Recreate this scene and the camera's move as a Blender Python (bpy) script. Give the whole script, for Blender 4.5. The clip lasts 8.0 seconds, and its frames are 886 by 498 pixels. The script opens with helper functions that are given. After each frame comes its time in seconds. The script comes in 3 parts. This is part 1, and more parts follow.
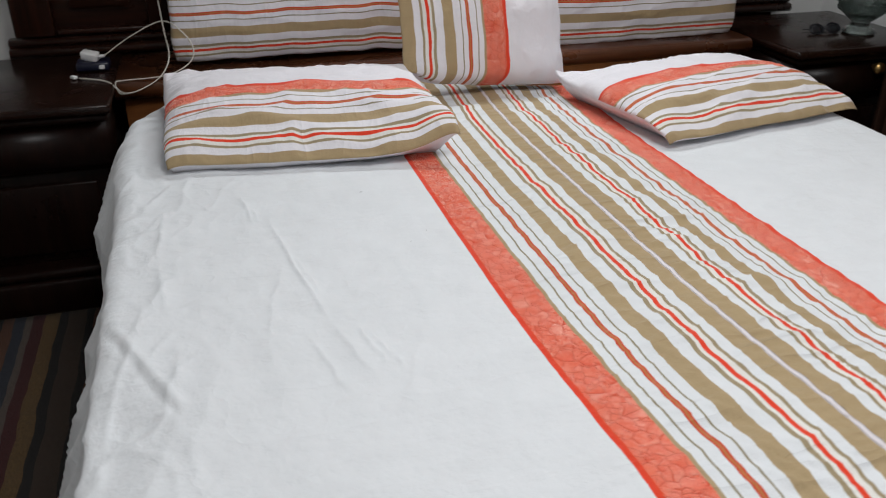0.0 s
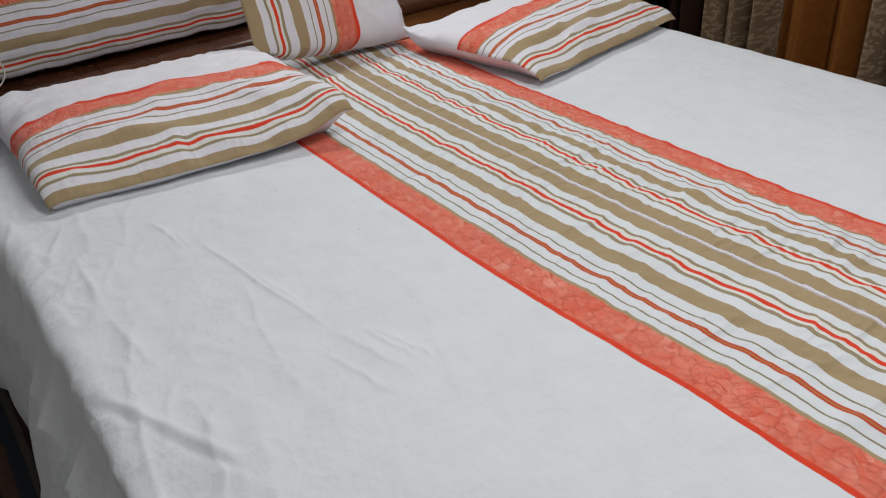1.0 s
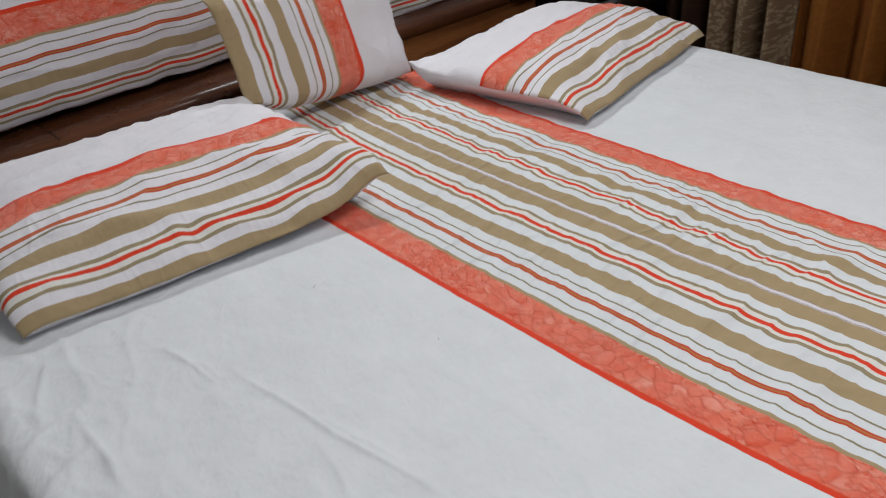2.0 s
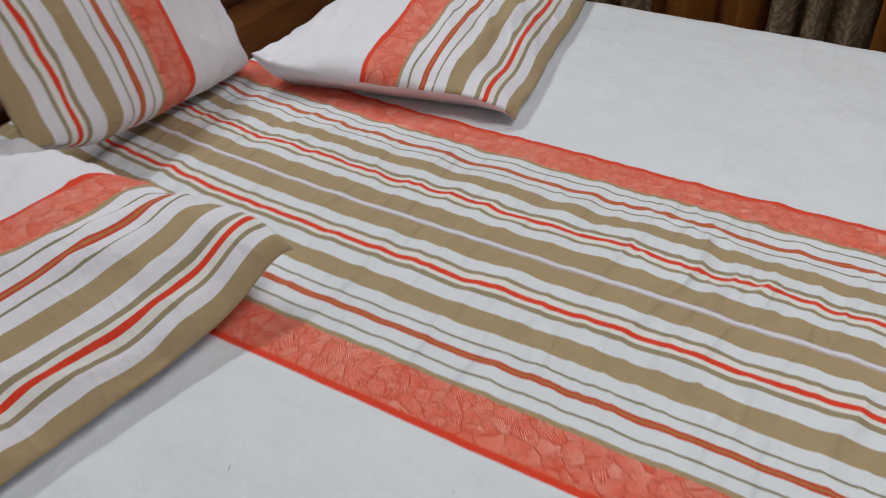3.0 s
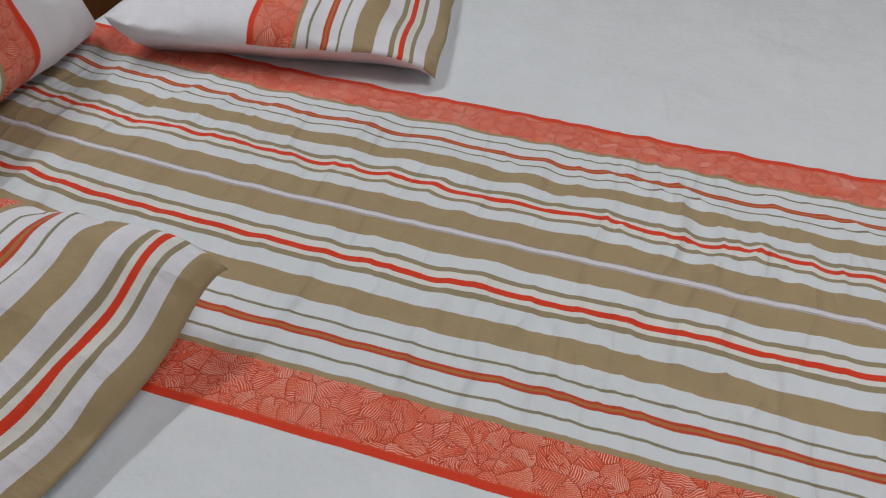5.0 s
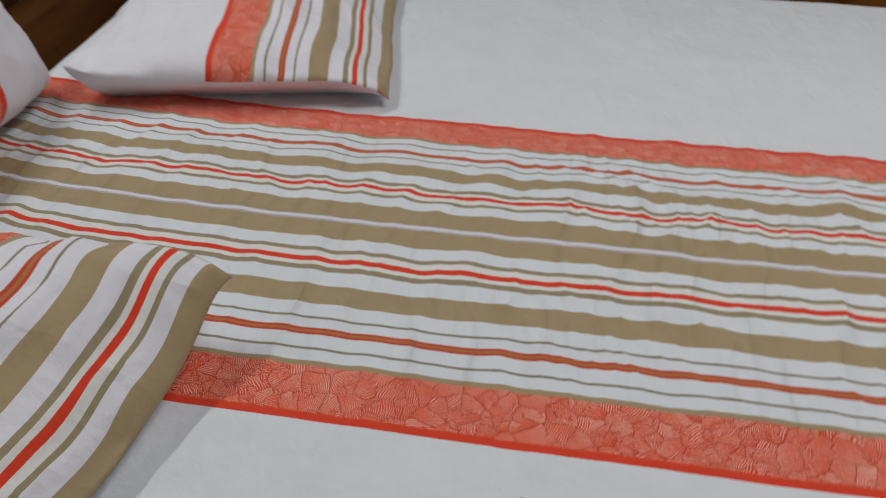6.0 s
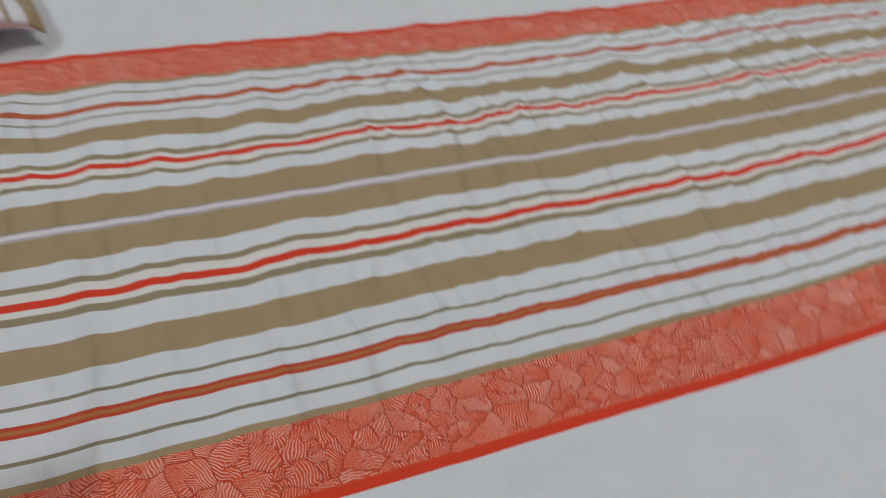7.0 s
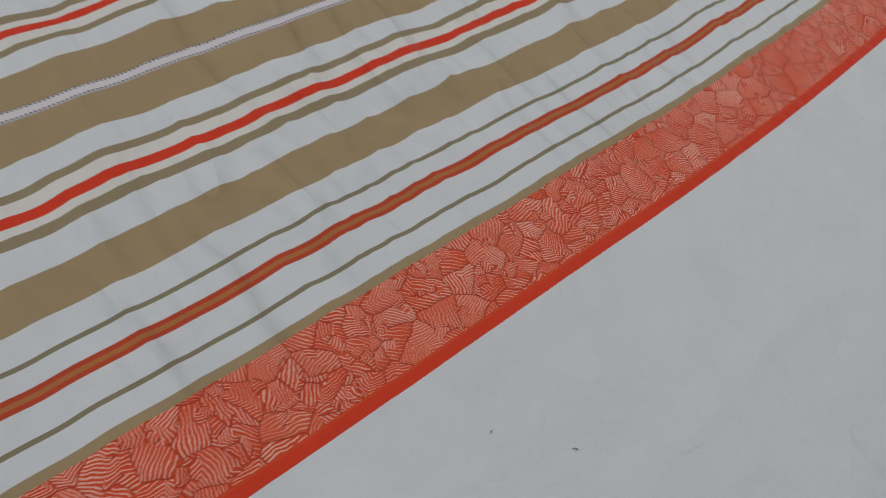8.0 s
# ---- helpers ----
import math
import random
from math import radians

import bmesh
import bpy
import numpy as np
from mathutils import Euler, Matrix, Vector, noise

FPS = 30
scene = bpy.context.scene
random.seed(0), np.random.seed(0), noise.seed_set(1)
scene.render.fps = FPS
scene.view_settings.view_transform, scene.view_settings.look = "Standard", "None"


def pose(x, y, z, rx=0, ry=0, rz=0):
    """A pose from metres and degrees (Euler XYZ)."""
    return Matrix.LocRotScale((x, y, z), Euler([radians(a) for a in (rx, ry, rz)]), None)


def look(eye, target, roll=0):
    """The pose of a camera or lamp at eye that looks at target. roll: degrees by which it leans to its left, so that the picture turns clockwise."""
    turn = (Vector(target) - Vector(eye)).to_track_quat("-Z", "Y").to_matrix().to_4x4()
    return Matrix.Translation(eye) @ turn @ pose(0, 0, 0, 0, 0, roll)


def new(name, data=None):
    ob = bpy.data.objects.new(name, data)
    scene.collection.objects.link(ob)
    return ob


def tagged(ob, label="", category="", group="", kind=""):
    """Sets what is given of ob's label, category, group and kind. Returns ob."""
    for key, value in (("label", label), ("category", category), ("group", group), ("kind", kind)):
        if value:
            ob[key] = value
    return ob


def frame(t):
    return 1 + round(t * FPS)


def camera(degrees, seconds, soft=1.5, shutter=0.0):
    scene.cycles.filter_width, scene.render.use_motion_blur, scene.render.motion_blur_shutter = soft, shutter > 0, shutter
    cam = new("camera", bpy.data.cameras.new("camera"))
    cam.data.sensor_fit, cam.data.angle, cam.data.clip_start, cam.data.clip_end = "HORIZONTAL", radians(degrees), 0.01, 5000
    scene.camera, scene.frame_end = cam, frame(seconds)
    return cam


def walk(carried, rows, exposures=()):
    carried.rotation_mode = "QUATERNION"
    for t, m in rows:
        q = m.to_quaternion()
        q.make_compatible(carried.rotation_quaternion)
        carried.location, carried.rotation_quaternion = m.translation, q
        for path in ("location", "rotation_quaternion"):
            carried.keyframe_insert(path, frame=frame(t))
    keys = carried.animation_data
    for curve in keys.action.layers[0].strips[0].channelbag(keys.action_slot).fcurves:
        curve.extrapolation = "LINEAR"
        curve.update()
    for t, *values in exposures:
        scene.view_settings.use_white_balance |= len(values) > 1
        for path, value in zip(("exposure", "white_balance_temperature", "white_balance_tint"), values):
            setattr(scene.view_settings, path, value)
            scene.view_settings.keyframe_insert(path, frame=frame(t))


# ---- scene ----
FOV = 56.60
cam = camera(FOV, 8.0, soft=1.05, shutter=0.38)
PATH = [
    (0.0, pose(-0.7056, -1.3385, 1.2165, 62.600, -0.154, -16.165)),
    (0.3, look((-0.812, -1.308, 1.213), (-0.185, 0.346, 0.281), -2.5)),
    (0.5, look((-0.897, -1.291, 1.270), (-0.138, 0.264, 0.268), -4.62)),
    (1.0, look((-0.981, -1.178, 1.275), (-0.031, 0.234, 0.223), -3.86)),
    (1.2, look((-0.975, -1.111, 1.274), (-0.039, 0.307, 0.219), -4.65)),
    (2.3, pose(-0.9729, -0.5733, 1.2522, 56.876, 3.534, -49.133)),
    (2.5, pose(-0.9348, -0.4575, 1.2314, 55.252, 2.797, -54.184)),
    (3.0, pose(-0.7602, -0.2376, 1.2008, 52.327, 1.518, -59.907)),
    (3.5, pose(-0.6550, 0.0144, 1.1357, 49.214, -2.543, -68.581)),
    (4.0, pose(-0.6023, 0.1344, 1.1177, 46.677, -3.214, -71.847)),
    (4.5, pose(-0.6169, 0.0357, 1.1432, 47.008, -1.767, -72.237)),
    (4.7, pose(-0.6381, -0.0268, 1.1480, 47.181, -1.882, -72.614)),
    (5.8, pose(-0.7697, -0.0313, 1.1703, 52.148, -0.017, -76.221)),
    (6.0, pose(-0.7789, 0.0199, 1.1448, 51.679, -0.752, -80.914)),
    (6.5, pose(-0.6834, 0.1300, 1.1242, 49.369, -1.633, -92.066)),
    (7.0, pose(-0.5556, 0.2389, 1.0604, 45.236, -7.732, -112.353)),
    (7.5, pose(-0.4573, 0.2739, 0.9967, 40.037, -10.516, -126.827)),
    (8.0, pose(-0.4212, 0.2379, 0.9692, 37.057, -11.620, -131.452)),
]
walk(cam, PATH, exposures=[(0.0, -0.16), (0.5, -0.16), (1.0, -0.39), (2.5, -0.43), (3.5, -0.69), (4.0, -0.77), (6.5, -0.75), (7.5, -1.00), (8.0, -1.02)])

BED = 0.55          # height of the mattress top

# ---- light ----
world = bpy.data.worlds.new("room_air")
scene.world = world
world.use_nodes = True
world.node_tree.nodes["Background"].inputs[0].default_value = (0.75, 0.85, 1.0, 1)
world.node_tree.nodes["Background"].inputs[1].default_value = 0.05


def area(name, eye, target, sx, sy, power, color):
    d = bpy.data.lights.new(name, "AREA")
    d.shape, d.size, d.size_y, d.energy, d.color = "RECTANGLE", sx, sy, power, color
    ob = new(name, d)
    ob.matrix_world = look(eye, target)
    return ob


# tube lamp high on the wall above the headboard, and the ceiling lamp
area("tube_lamp", (0.45, 1.38, 2.00), (-0.1, -0.2, 0.5), 0.9, 0.06, 18, (0.93, 0.98, 1.0))
area("ceiling_lamp", (0.00, -0.80, 2.62), (0.00, -0.80, 0.0), 0.80, 0.80, 33, (0.985, 0.99, 1.0))


# ---- materials ----
def material(name):
    m = bpy.data.materials.new(name)
    m.use_nodes = True
    nt = m.node_tree
    return m, nt, nt.nodes["Principled BSDF"]


def node(nt, kind, **settings):
    n = nt.nodes.new(kind)
    for k, v in settings.items():
        setattr(n, k, v)
    return n


def link(nt, a, b):
    nt.links.new(a, b)


def math_node(nt, op, a, b=None, c=None):
    n = node(nt, "ShaderNodeMath", operation=op)
    for i, v in enumerate((a, b, c)):
        if v is None:
            continue
        if isinstance(v, (int, float)):
            n.inputs[i].default_value = v
        else:
            link(nt, v, n.inputs[i])
    return n.outputs[0]


def mix_color(nt, fac, a, b, blend="MIX"):
    n = node(nt, "ShaderNodeMix", data_type="RGBA", blend_type=blend)
    for i, v in ((0, fac), (6, a), (7, b)):
        if isinstance(v, (int, float)):
            n.inputs[i].default_value = v
        elif isinstance(v, tuple):
            n.inputs[i].default_value = (*v, 1) if len(v) == 3 else v
        else:
            link(nt, v, n.inputs[i])
    return n.outputs[2]


def noise_node(nt, vec, scale, detail=4, rough=0.55):
    n = node(nt, "ShaderNodeTexNoise")
    n.inputs["Scale"].default_value, n.inputs["Detail"].default_value, n.inputs["Roughness"].default_value = scale, detail, rough
    if vec is not None:
        link(nt, vec, n.inputs["Vector"])
    return n.outputs["Fac"]


def bump(nt, bsdf, height, strength, distance):
    n = node(nt, "ShaderNodeBump")
    n.inputs["Strength"].default_value, n.inputs["Distance"].default_value = strength, distance
    link(nt, height, n.inputs["Height"])
    link(nt, n.outputs[0], bsdf.inputs["Normal"])


def simple(name, color, rough=0.5, metal=0.0, vary=0.15, scale=8, grain=60, relief=0.0005, **more):
    m, nt, bsdf = material(name)
    tc = node(nt, "ShaderNodeTexCoord").outputs["Object"]
    big, small = noise_node(nt, tc, scale), noise_node(nt, tc, grain)
    f = math_node(nt, "MULTIPLY_ADD", math_node(nt, "ADD", big, small), 0.5 * vary * 2, 1 - vary)
    n = node(nt, "ShaderNodeVectorMath", operation="SCALE")
    n.inputs[0].default_value = color
    link(nt, f, n.inputs["Scale"])
    link(nt, n.outputs[0], bsdf.inputs["Base Color"])
    bsdf.inputs["Metallic"].default_value = metal
    link(nt, math_node(nt, "MULTIPLY_ADD", small, 0.2, rough - 0.1), bsdf.inputs["Roughness"])
    for k, v in more.items():
        bsdf.inputs[k.replace("_", " ")].default_value = v
    if relief:
        bump(nt, bsdf, small, 0.5, relief)
    return m


WHITE = (0.74, 0.762, 0.785)
IVORY = (0.78, 0.755, 0.715)
TAN = (0.402, 0.298, 0.165)
SAGE = (0.28, 0.242, 0.155)
BEIGE = (0.335, 0.268, 0.162)
RED = (0.75, 0.054, 0.020)
RUST = (0.56, 0.072, 0.030)
ORANGE = (0.50, 0.18, 0.06)
CORAL = (0.76, 0.080, 0.025)
# widths of the woven stripes, outwards from the middle seam, in metres
STRIPES = [
    (0.000, TAN), (0.0345, WHITE), (0.0535, BEIGE), (0.0600, IVORY), (0.0690, RED), (0.0775, IVORY),
    (0.0840, BEIGE), (0.0920, WHITE), (0.1135, TAN), (0.1415, WHITE), (0.1600, SAGE), (0.1630, WHITE),
    (0.1765, RUST), (0.1790, ORANGE), (0.1825, RUST), (0.1850, WHITE), (0.2030, SAGE), (0.2060, WHITE),
    (0.2190, TAN), (0.2260, CORAL), (0.2830, RED), (0.2910, WHITE)]
BAND = (0.2260, 0.2830)


def striped_cloth(name, white=WHITE, gathers=1.0):
    """Printed cotton. The first texture coordinate counts metres from the middle seam, the second runs along the stripes."""
    m, nt, bsdf = material(name)
    uv = node(nt, "ShaderNodeUVMap", uv_map="UVMap").outputs[0]
    sep = node(nt, "ShaderNodeSeparateXYZ")
    link(nt, uv, sep.inputs[0])
    u, v = math_node(nt, "ABSOLUTE", sep.outputs[0]), sep.outputs[1]
    ramp = node(nt, "ShaderNodeValToRGB")
    cr = ramp.color_ramp
    cr.interpolation = "CONSTANT"
    while len(cr.elements) > 1:
        cr.elements.remove(cr.elements[-1])
    cr.elements[0].position, cr.elements[0].color = 0, (*STRIPES[0][1], 1)
    for pos, col in STRIPES[1:]:
        e = cr.elements.new(pos / 0.4)
        e.color = (*(white if col == WHITE else col), 1)
    link(nt, math_node(nt, "DIVIDE", u, 0.4), ramp.inputs[0])
    # leaf print of the wide band: cells hatched in chevrons
    comb = node(nt, "ShaderNodeCombineXYZ")
    link(nt, u, comb.inputs[0])
    link(nt, v, comb.inputs[1])
    p = comb.outputs[0]
    warp = node(nt, "ShaderNodeTexNoise")
    warp.inputs["Scale"].default_value = 48
    link(nt, p, warp.inputs["Vector"])
    off = node(nt, "ShaderNodeVectorMath", operation="MULTIPLY_ADD")
    link(nt, warp.outputs["Color"], off.inputs[0])
    off.inputs[1].default_value, off.inputs[2].default_value = (0.009, 0.009, 0), (0, 0, 0)
    pw = node(nt, "ShaderNodeVectorMath", operation="ADD")
    link(nt, p, pw.inputs[0])
    link(nt, off.outputs[0], pw.inputs[1])
    # leaves of two sizes side by side
    def leaves(scale):
        cell = node(nt, "ShaderNodeTexVoronoi", voronoi_dimensions="2D")
        edge = node(nt, "ShaderNodeTexVoronoi", voronoi_dimensions="2D", feature="DISTANCE_TO_EDGE")
        for n in (cell, edge):
            n.inputs["Scale"].default_value = scale
            link(nt, pw.outputs[0], n.inputs["Vector"])
        rnd = node(nt, "ShaderNodeSeparateColor")
        link(nt, cell.outputs["Color"], rnd.inputs[0])
        loc = node(nt, "ShaderNodeVectorMath", operation="SUBTRACT")
        link(nt, pw.outputs[0], loc.inputs[0])
        link(nt, cell.outputs["Position"], loc.inputs[1])
        rot = node(nt, "ShaderNodeVectorRotate", rotation_type="Z_AXIS")
        link(nt, loc.outputs[0], rot.inputs["Vector"])
        link(nt, math_node(nt, "MULTIPLY", rnd.outputs[0], 6.283), rot.inputs["Angle"])
        ls = node(nt, "ShaderNodeSeparateXYZ")
        link(nt, rot.outputs[0], ls.inputs[0])
        chev = math_node(nt, "MULTIPLY", math_node(nt, "ABSOLUTE", ls.outputs[0]), math_node(nt, "MULTIPLY", math_node(nt, "GREATER_THAN", rnd.outputs[1], 0.55), 0.8))
        ph = math_node(nt, "MULTIPLY_ADD", noise_node(nt, p, 190, 2), 0.9, math_node(nt, "MULTIPLY", math_node(nt, "ADD", chev, ls.outputs[1]), 430))
        tri = math_node(nt, "PINGPONG", ph, 0.5)
        limit = math_node(nt, "MULTIPLY_ADD", rnd.outputs[2], 0.10, 0.33)
        limit = math_node(nt, "MULTIPLY_ADD", math_node(nt, "GREATER_THAN", rnd.outputs[1], 0.90), -0.06, limit)
        limit = math_node(nt, "MULTIPLY_ADD", ls.outputs[0], 5.0, limit)
        hatch = math_node(nt, "GREATER_THAN", tri, math_node(nt, "MINIMUM", limit, 0.45))
        d = math_node(nt, "DIVIDE", edge.outputs["Distance"], scale)
        return hatch, d, math_node(nt, "MULTIPLY_ADD", rnd.outputs[0], 0.5, math_node(nt, "MULTIPLY", rnd.outputs[2], 0.5))

    h_big, d_big, t_big = leaves(46)
    h_small, d_small, t_small = leaves(95)
    pick = math_node(nt, "GREATER_THAN", noise_node(nt, p, 55, 1), 0.56)

    def either(a, b):
        return math_node(nt, "MULTIPLY_ADD", pick, math_node(nt, "SUBTRACT", b, a), a)

    hatch, rim = either(h_big, h_small), either(d_big, d_small)
    line = math_node(nt, "LESS_THAN", rim, 0.00042)
    hatch = math_node(nt, "MULTIPLY", hatch, math_node(nt, "SUBTRACT", 1.0, line))
    inner = math_node(nt, "MULTIPLY", math_node(nt, "GREATER_THAN", u, BAND[0] + 0.0005), math_node(nt, "LESS_THAN", u, BAND[1] - 0.0005))
    hatch = math_node(nt, "MULTIPLY", math_node(nt, "MULTIPLY", hatch, inner), 0.66)
    col = mix_color(nt, math_node(nt, "MULTIPLY", math_node(nt, "MULTIPLY", line, inner), 0.55), ramp.outputs[0], (0.40, 0.030, 0.014))
    # some leaves are inked lighter than their neighbours
    pale = math_node(nt, "MULTIPLY_ADD", either(t_big, t_small), 0.9, -0.30)
    pale = math_node(nt, "MULTIPLY", math_node(nt, "MAXIMUM", pale, 0.0), math_node(nt, "MULTIPLY", inner, math_node(nt, "SUBTRACT", 1.0, line)))
    col = mix_color(nt, math_node(nt, "MULTIPLY", pale, 0.40), col, (0.93, 0.40, 0.27))
    col = mix_color(nt, hatch, col, (0.98, 0.72, 0.60))
    emboss = math_node(nt, "MULTIPLY", math_node(nt, "MINIMUM", math_node(nt, "MULTIPLY", rim, 160), 0.40), inner)
    # faint uneven tone and weave
    cloud = noise_node(nt, uv, 5, 3)
    weave = noise_node(nt, uv, 900, 2)
    tone = math_node(nt, "MULTIPLY_ADD", cloud, 0.08, 0.94)
    tone = math_node(nt, "MULTIPLY_ADD", weave, 0.05, tone)
    tone = math_node(nt, "MULTIPLY_ADD", noise_node(nt, uv, 17, 3), 0.10, math_node(nt, "SUBTRACT", tone, 0.035))
    sc = node(nt, "ShaderNodeVectorMath", operation="SCALE")
    link(nt, col, sc.inputs[0])
    link(nt, math_node(nt, "SUBTRACT", tone, 0.015), sc.inputs["Scale"])
    link(nt, sc.outputs[0], bsdf.inputs["Base Color"])
    bsdf.inputs["Roughness"].default_value = 0.85
    bsdf.inputs["Sheen Weight"].default_value = 0.15
    bsdf.inputs["Specular IOR Level"].default_value = 0.25
    crumple = noise_node(nt, uv, 38, 5, 0.6)
    # fine sharp creases, most of them on the loose side of the sheet
    thin = math_node(nt, "SUBTRACT", 1.0, math_node(nt, "ABSOLUTE", math_node(nt, "MULTIPLY_ADD", noise_node(nt, uv, 6, 4, 0.5), 2.0, -1.0)))
    thin = math_node(nt, "POWER", thin, 26)
    loose = node(nt, "ShaderNodeMapRange", interpolation_type="SMOOTHSTEP")
    link(nt, sep.outputs[0], loose.inputs[0])
    for k, val in enumerate((-0.36, -0.70, 0.12, 0.22)):
        loose.inputs[k + 1].default_value = val
    h = math_node(nt, "MULTIPLY_ADD", weave, 0.05, math_node(nt, "MULTIPLY_ADD", thin, loose.outputs[0], crumple))
    h = math_node(nt, "ADD", math_node(nt, "MULTIPLY_ADD", noise_node(nt, uv, 13, 3, 0.6), 1.3, h), emboss)
    # soft gathers across the stripes, sharper where the cloth has been folded
    gather = node(nt, "ShaderNodeMapping")
    gather.inputs["Scale"].default_value = (4.0, 15.0, 1.0)
    gather.inputs["Rotation"].default_value = (0, 0, 0.18)
    link(nt, uv, gather.inputs["Vector"])
    fold = math_node(nt, "SUBTRACT", 1.0, math_node(nt, "ABSOLUTE", math_node(nt, "MULTIPLY_ADD", noise_node(nt, gather.outputs[0], 1.0, 2, 0.5), 2.0, -1.0)))
    fold = math_node(nt, "POWER", fold, 4)
    banded = node(nt, "ShaderNodeMapRange", interpolation_type="SMOOTHSTEP")
    link(nt, u, banded.inputs[0])
    for k, val in enumerate((0.20, 0.32, 1.0, 0.22)):
        banded.inputs[k + 1].default_value = val
    patchy = math_node(nt, "MULTIPLY", banded.outputs[0], math_node(nt, "MAXIMUM", 0.4 * gathers, math_node(nt, "MULTIPLY_ADD", noise_node(nt, uv, 4, 2), 7.0 * gathers, -1.4 * gathers)))
    h = math_node(nt, "MULTIPLY_ADD", fold, patchy, h)
    bump(nt, bsdf, h, 0.60, 0.005)
    return m


def lace_cloth():
    m, nt, bsdf = material("lace_white")
    uv = node(nt, "ShaderNodeUVMap", uv_map="UVMap").outputs[0]
    sep = node(nt, "ShaderNodeSeparateXYZ")
    link(nt, uv, sep.inputs[0])
    au = math_node(nt, "ABSOLUTE", sep.outputs[0])
    row = math_node(nt, "LESS_THAN", math_node(nt, "ABSOLUTE", math_node(nt, "SUBTRACT", au, 0.0032)), 0.0006)
    dot = math_node(nt, "LESS_THAN", math_node(nt, "FRACT", math_node(nt, "MULTIPLY", sep.outputs[1], 330)), 0.5)
    hole = math_node(nt, "MAXIMUM", math_node(nt, "MULTIPLY", row, dot), math_node(nt, "GREATER_THAN", sep.outputs[0], 0.0042))
    link(nt, mix_color(nt, hole, (0.74, 0.695, 0.73), (0.06, 0.05, 0.035)), bsdf.inputs["Base Color"])
    bsdf.inputs["Roughness"].default_value = 0.9
    bump(nt, bsdf, math_node(nt, "SUBTRACT", noise_node(nt, uv, 600, 2), hole), 0.5, 0.0006)
    return m


def wood(name, dark, light, rough, scale=3.0, axis=0, gloss=0.22):
    m, nt, bsdf = material(name)
    tc = node(nt, "ShaderNodeTexCoord").outputs["Object"]
    mp = node(nt, "ShaderNodeMapping")
    sx = [14.0, 14.0, 14.0]
    sx[axis] = 1.0
    mp.inputs["Scale"].default_value = sx
    link(nt, tc, mp.inputs["Vector"])
    g = noise_node(nt, mp.outputs[0], scale, 8, 0.65)
    fine = noise_node(nt, mp.outputs[0], scale * 9, 4)
    f = math_node(nt, "MULTIPLY_ADD", fine, 0.35, math_node(nt, "MULTIPLY", g, 0.85))
    ramp = node(nt, "ShaderNodeValToRGB")
    ramp.color_ramp.elements[0].position, ramp.color_ramp.elements[0].color = 0.35, (*dark, 1)
    ramp.color_ramp.elements[1].position, ramp.color_ramp.elements[1].color = 0.8, (*light, 1)
    link(nt, f, ramp.inputs[0])
    link(nt, ramp.outputs[0], bsdf.inputs["Base Color"])
    wear = noise_node(nt, tc, 6, 5)
    link(nt, math_node(nt, "MULTIPLY_ADD", wear, 0.25, rough - 0.12), bsdf.inputs["Roughness"])
    bsdf.inputs["Specular IOR Level"].default_value = gloss
    bump(nt, bsdf, f, 0.25, 0.0008)
    return m


def rug_cloth():
    m, nt, bsdf = material("rug_wool")
    tc = node(nt, "ShaderNodeTexCoord").outputs["Object"]
    sep = node(nt, "ShaderNodeSeparateXYZ")
    link(nt, tc, sep.inputs[0])
    wob = math_node(nt, "MULTIPLY_ADD", noise_node(nt, tc, 9, 3), 0.02, sep.outputs[0])
    ramp = node(nt, "ShaderNodeValToRGB")
    cr = ramp.color_ramp
    cr.interpolation = "CONSTANT"
    cr.elements.remove(cr.elements[1])
    cr.elements[0].color = (0.012, 0.008, 0.007, 1)
    for at, c in ((0.022, (0.20, 0.115, 0.04)), (0.058, (0.085, 0.012, 0.012)), (0.088, (0.16, 0.12, 0.10)), (0.106, (0.035, 0.042, 0.06)),
                  (0.134, (0.15, 0.06, 0.03)), (0.164, (0.012, 0.008, 0.007)), (0.184, (0.075, 0.045, 0.028))):
        e = cr.elements.new(at / 0.234)
        e.color = (*c, 1)
    link(nt, math_node(nt, "FRACT", math_node(nt, "DIVIDE", math_node(nt, "MULTIPLY_ADD", wob, -1.0, -1.146), 0.234)), ramp.inputs[0])
    rib = node(nt, "ShaderNodeTexWave", bands_direction="Y")
    rib.inputs["Scale"].default_value = 60
    link(nt, tc, rib.inputs["Vector"])
    pile = noise_node(nt, tc, 220, 3)
    link(nt, mix_color(nt, 0.95, ramp.outputs[0], math_node(nt, "MULTIPLY", pile, 0.7), "MULTIPLY"), bsdf.inputs["Base Color"])
    bsdf.inputs["Roughness"].default_value = 0.95
    bump(nt, bsdf, math_node(nt, "ADD", pile, rib.outputs["Fac"]), 0.6, 0.003)
    return m


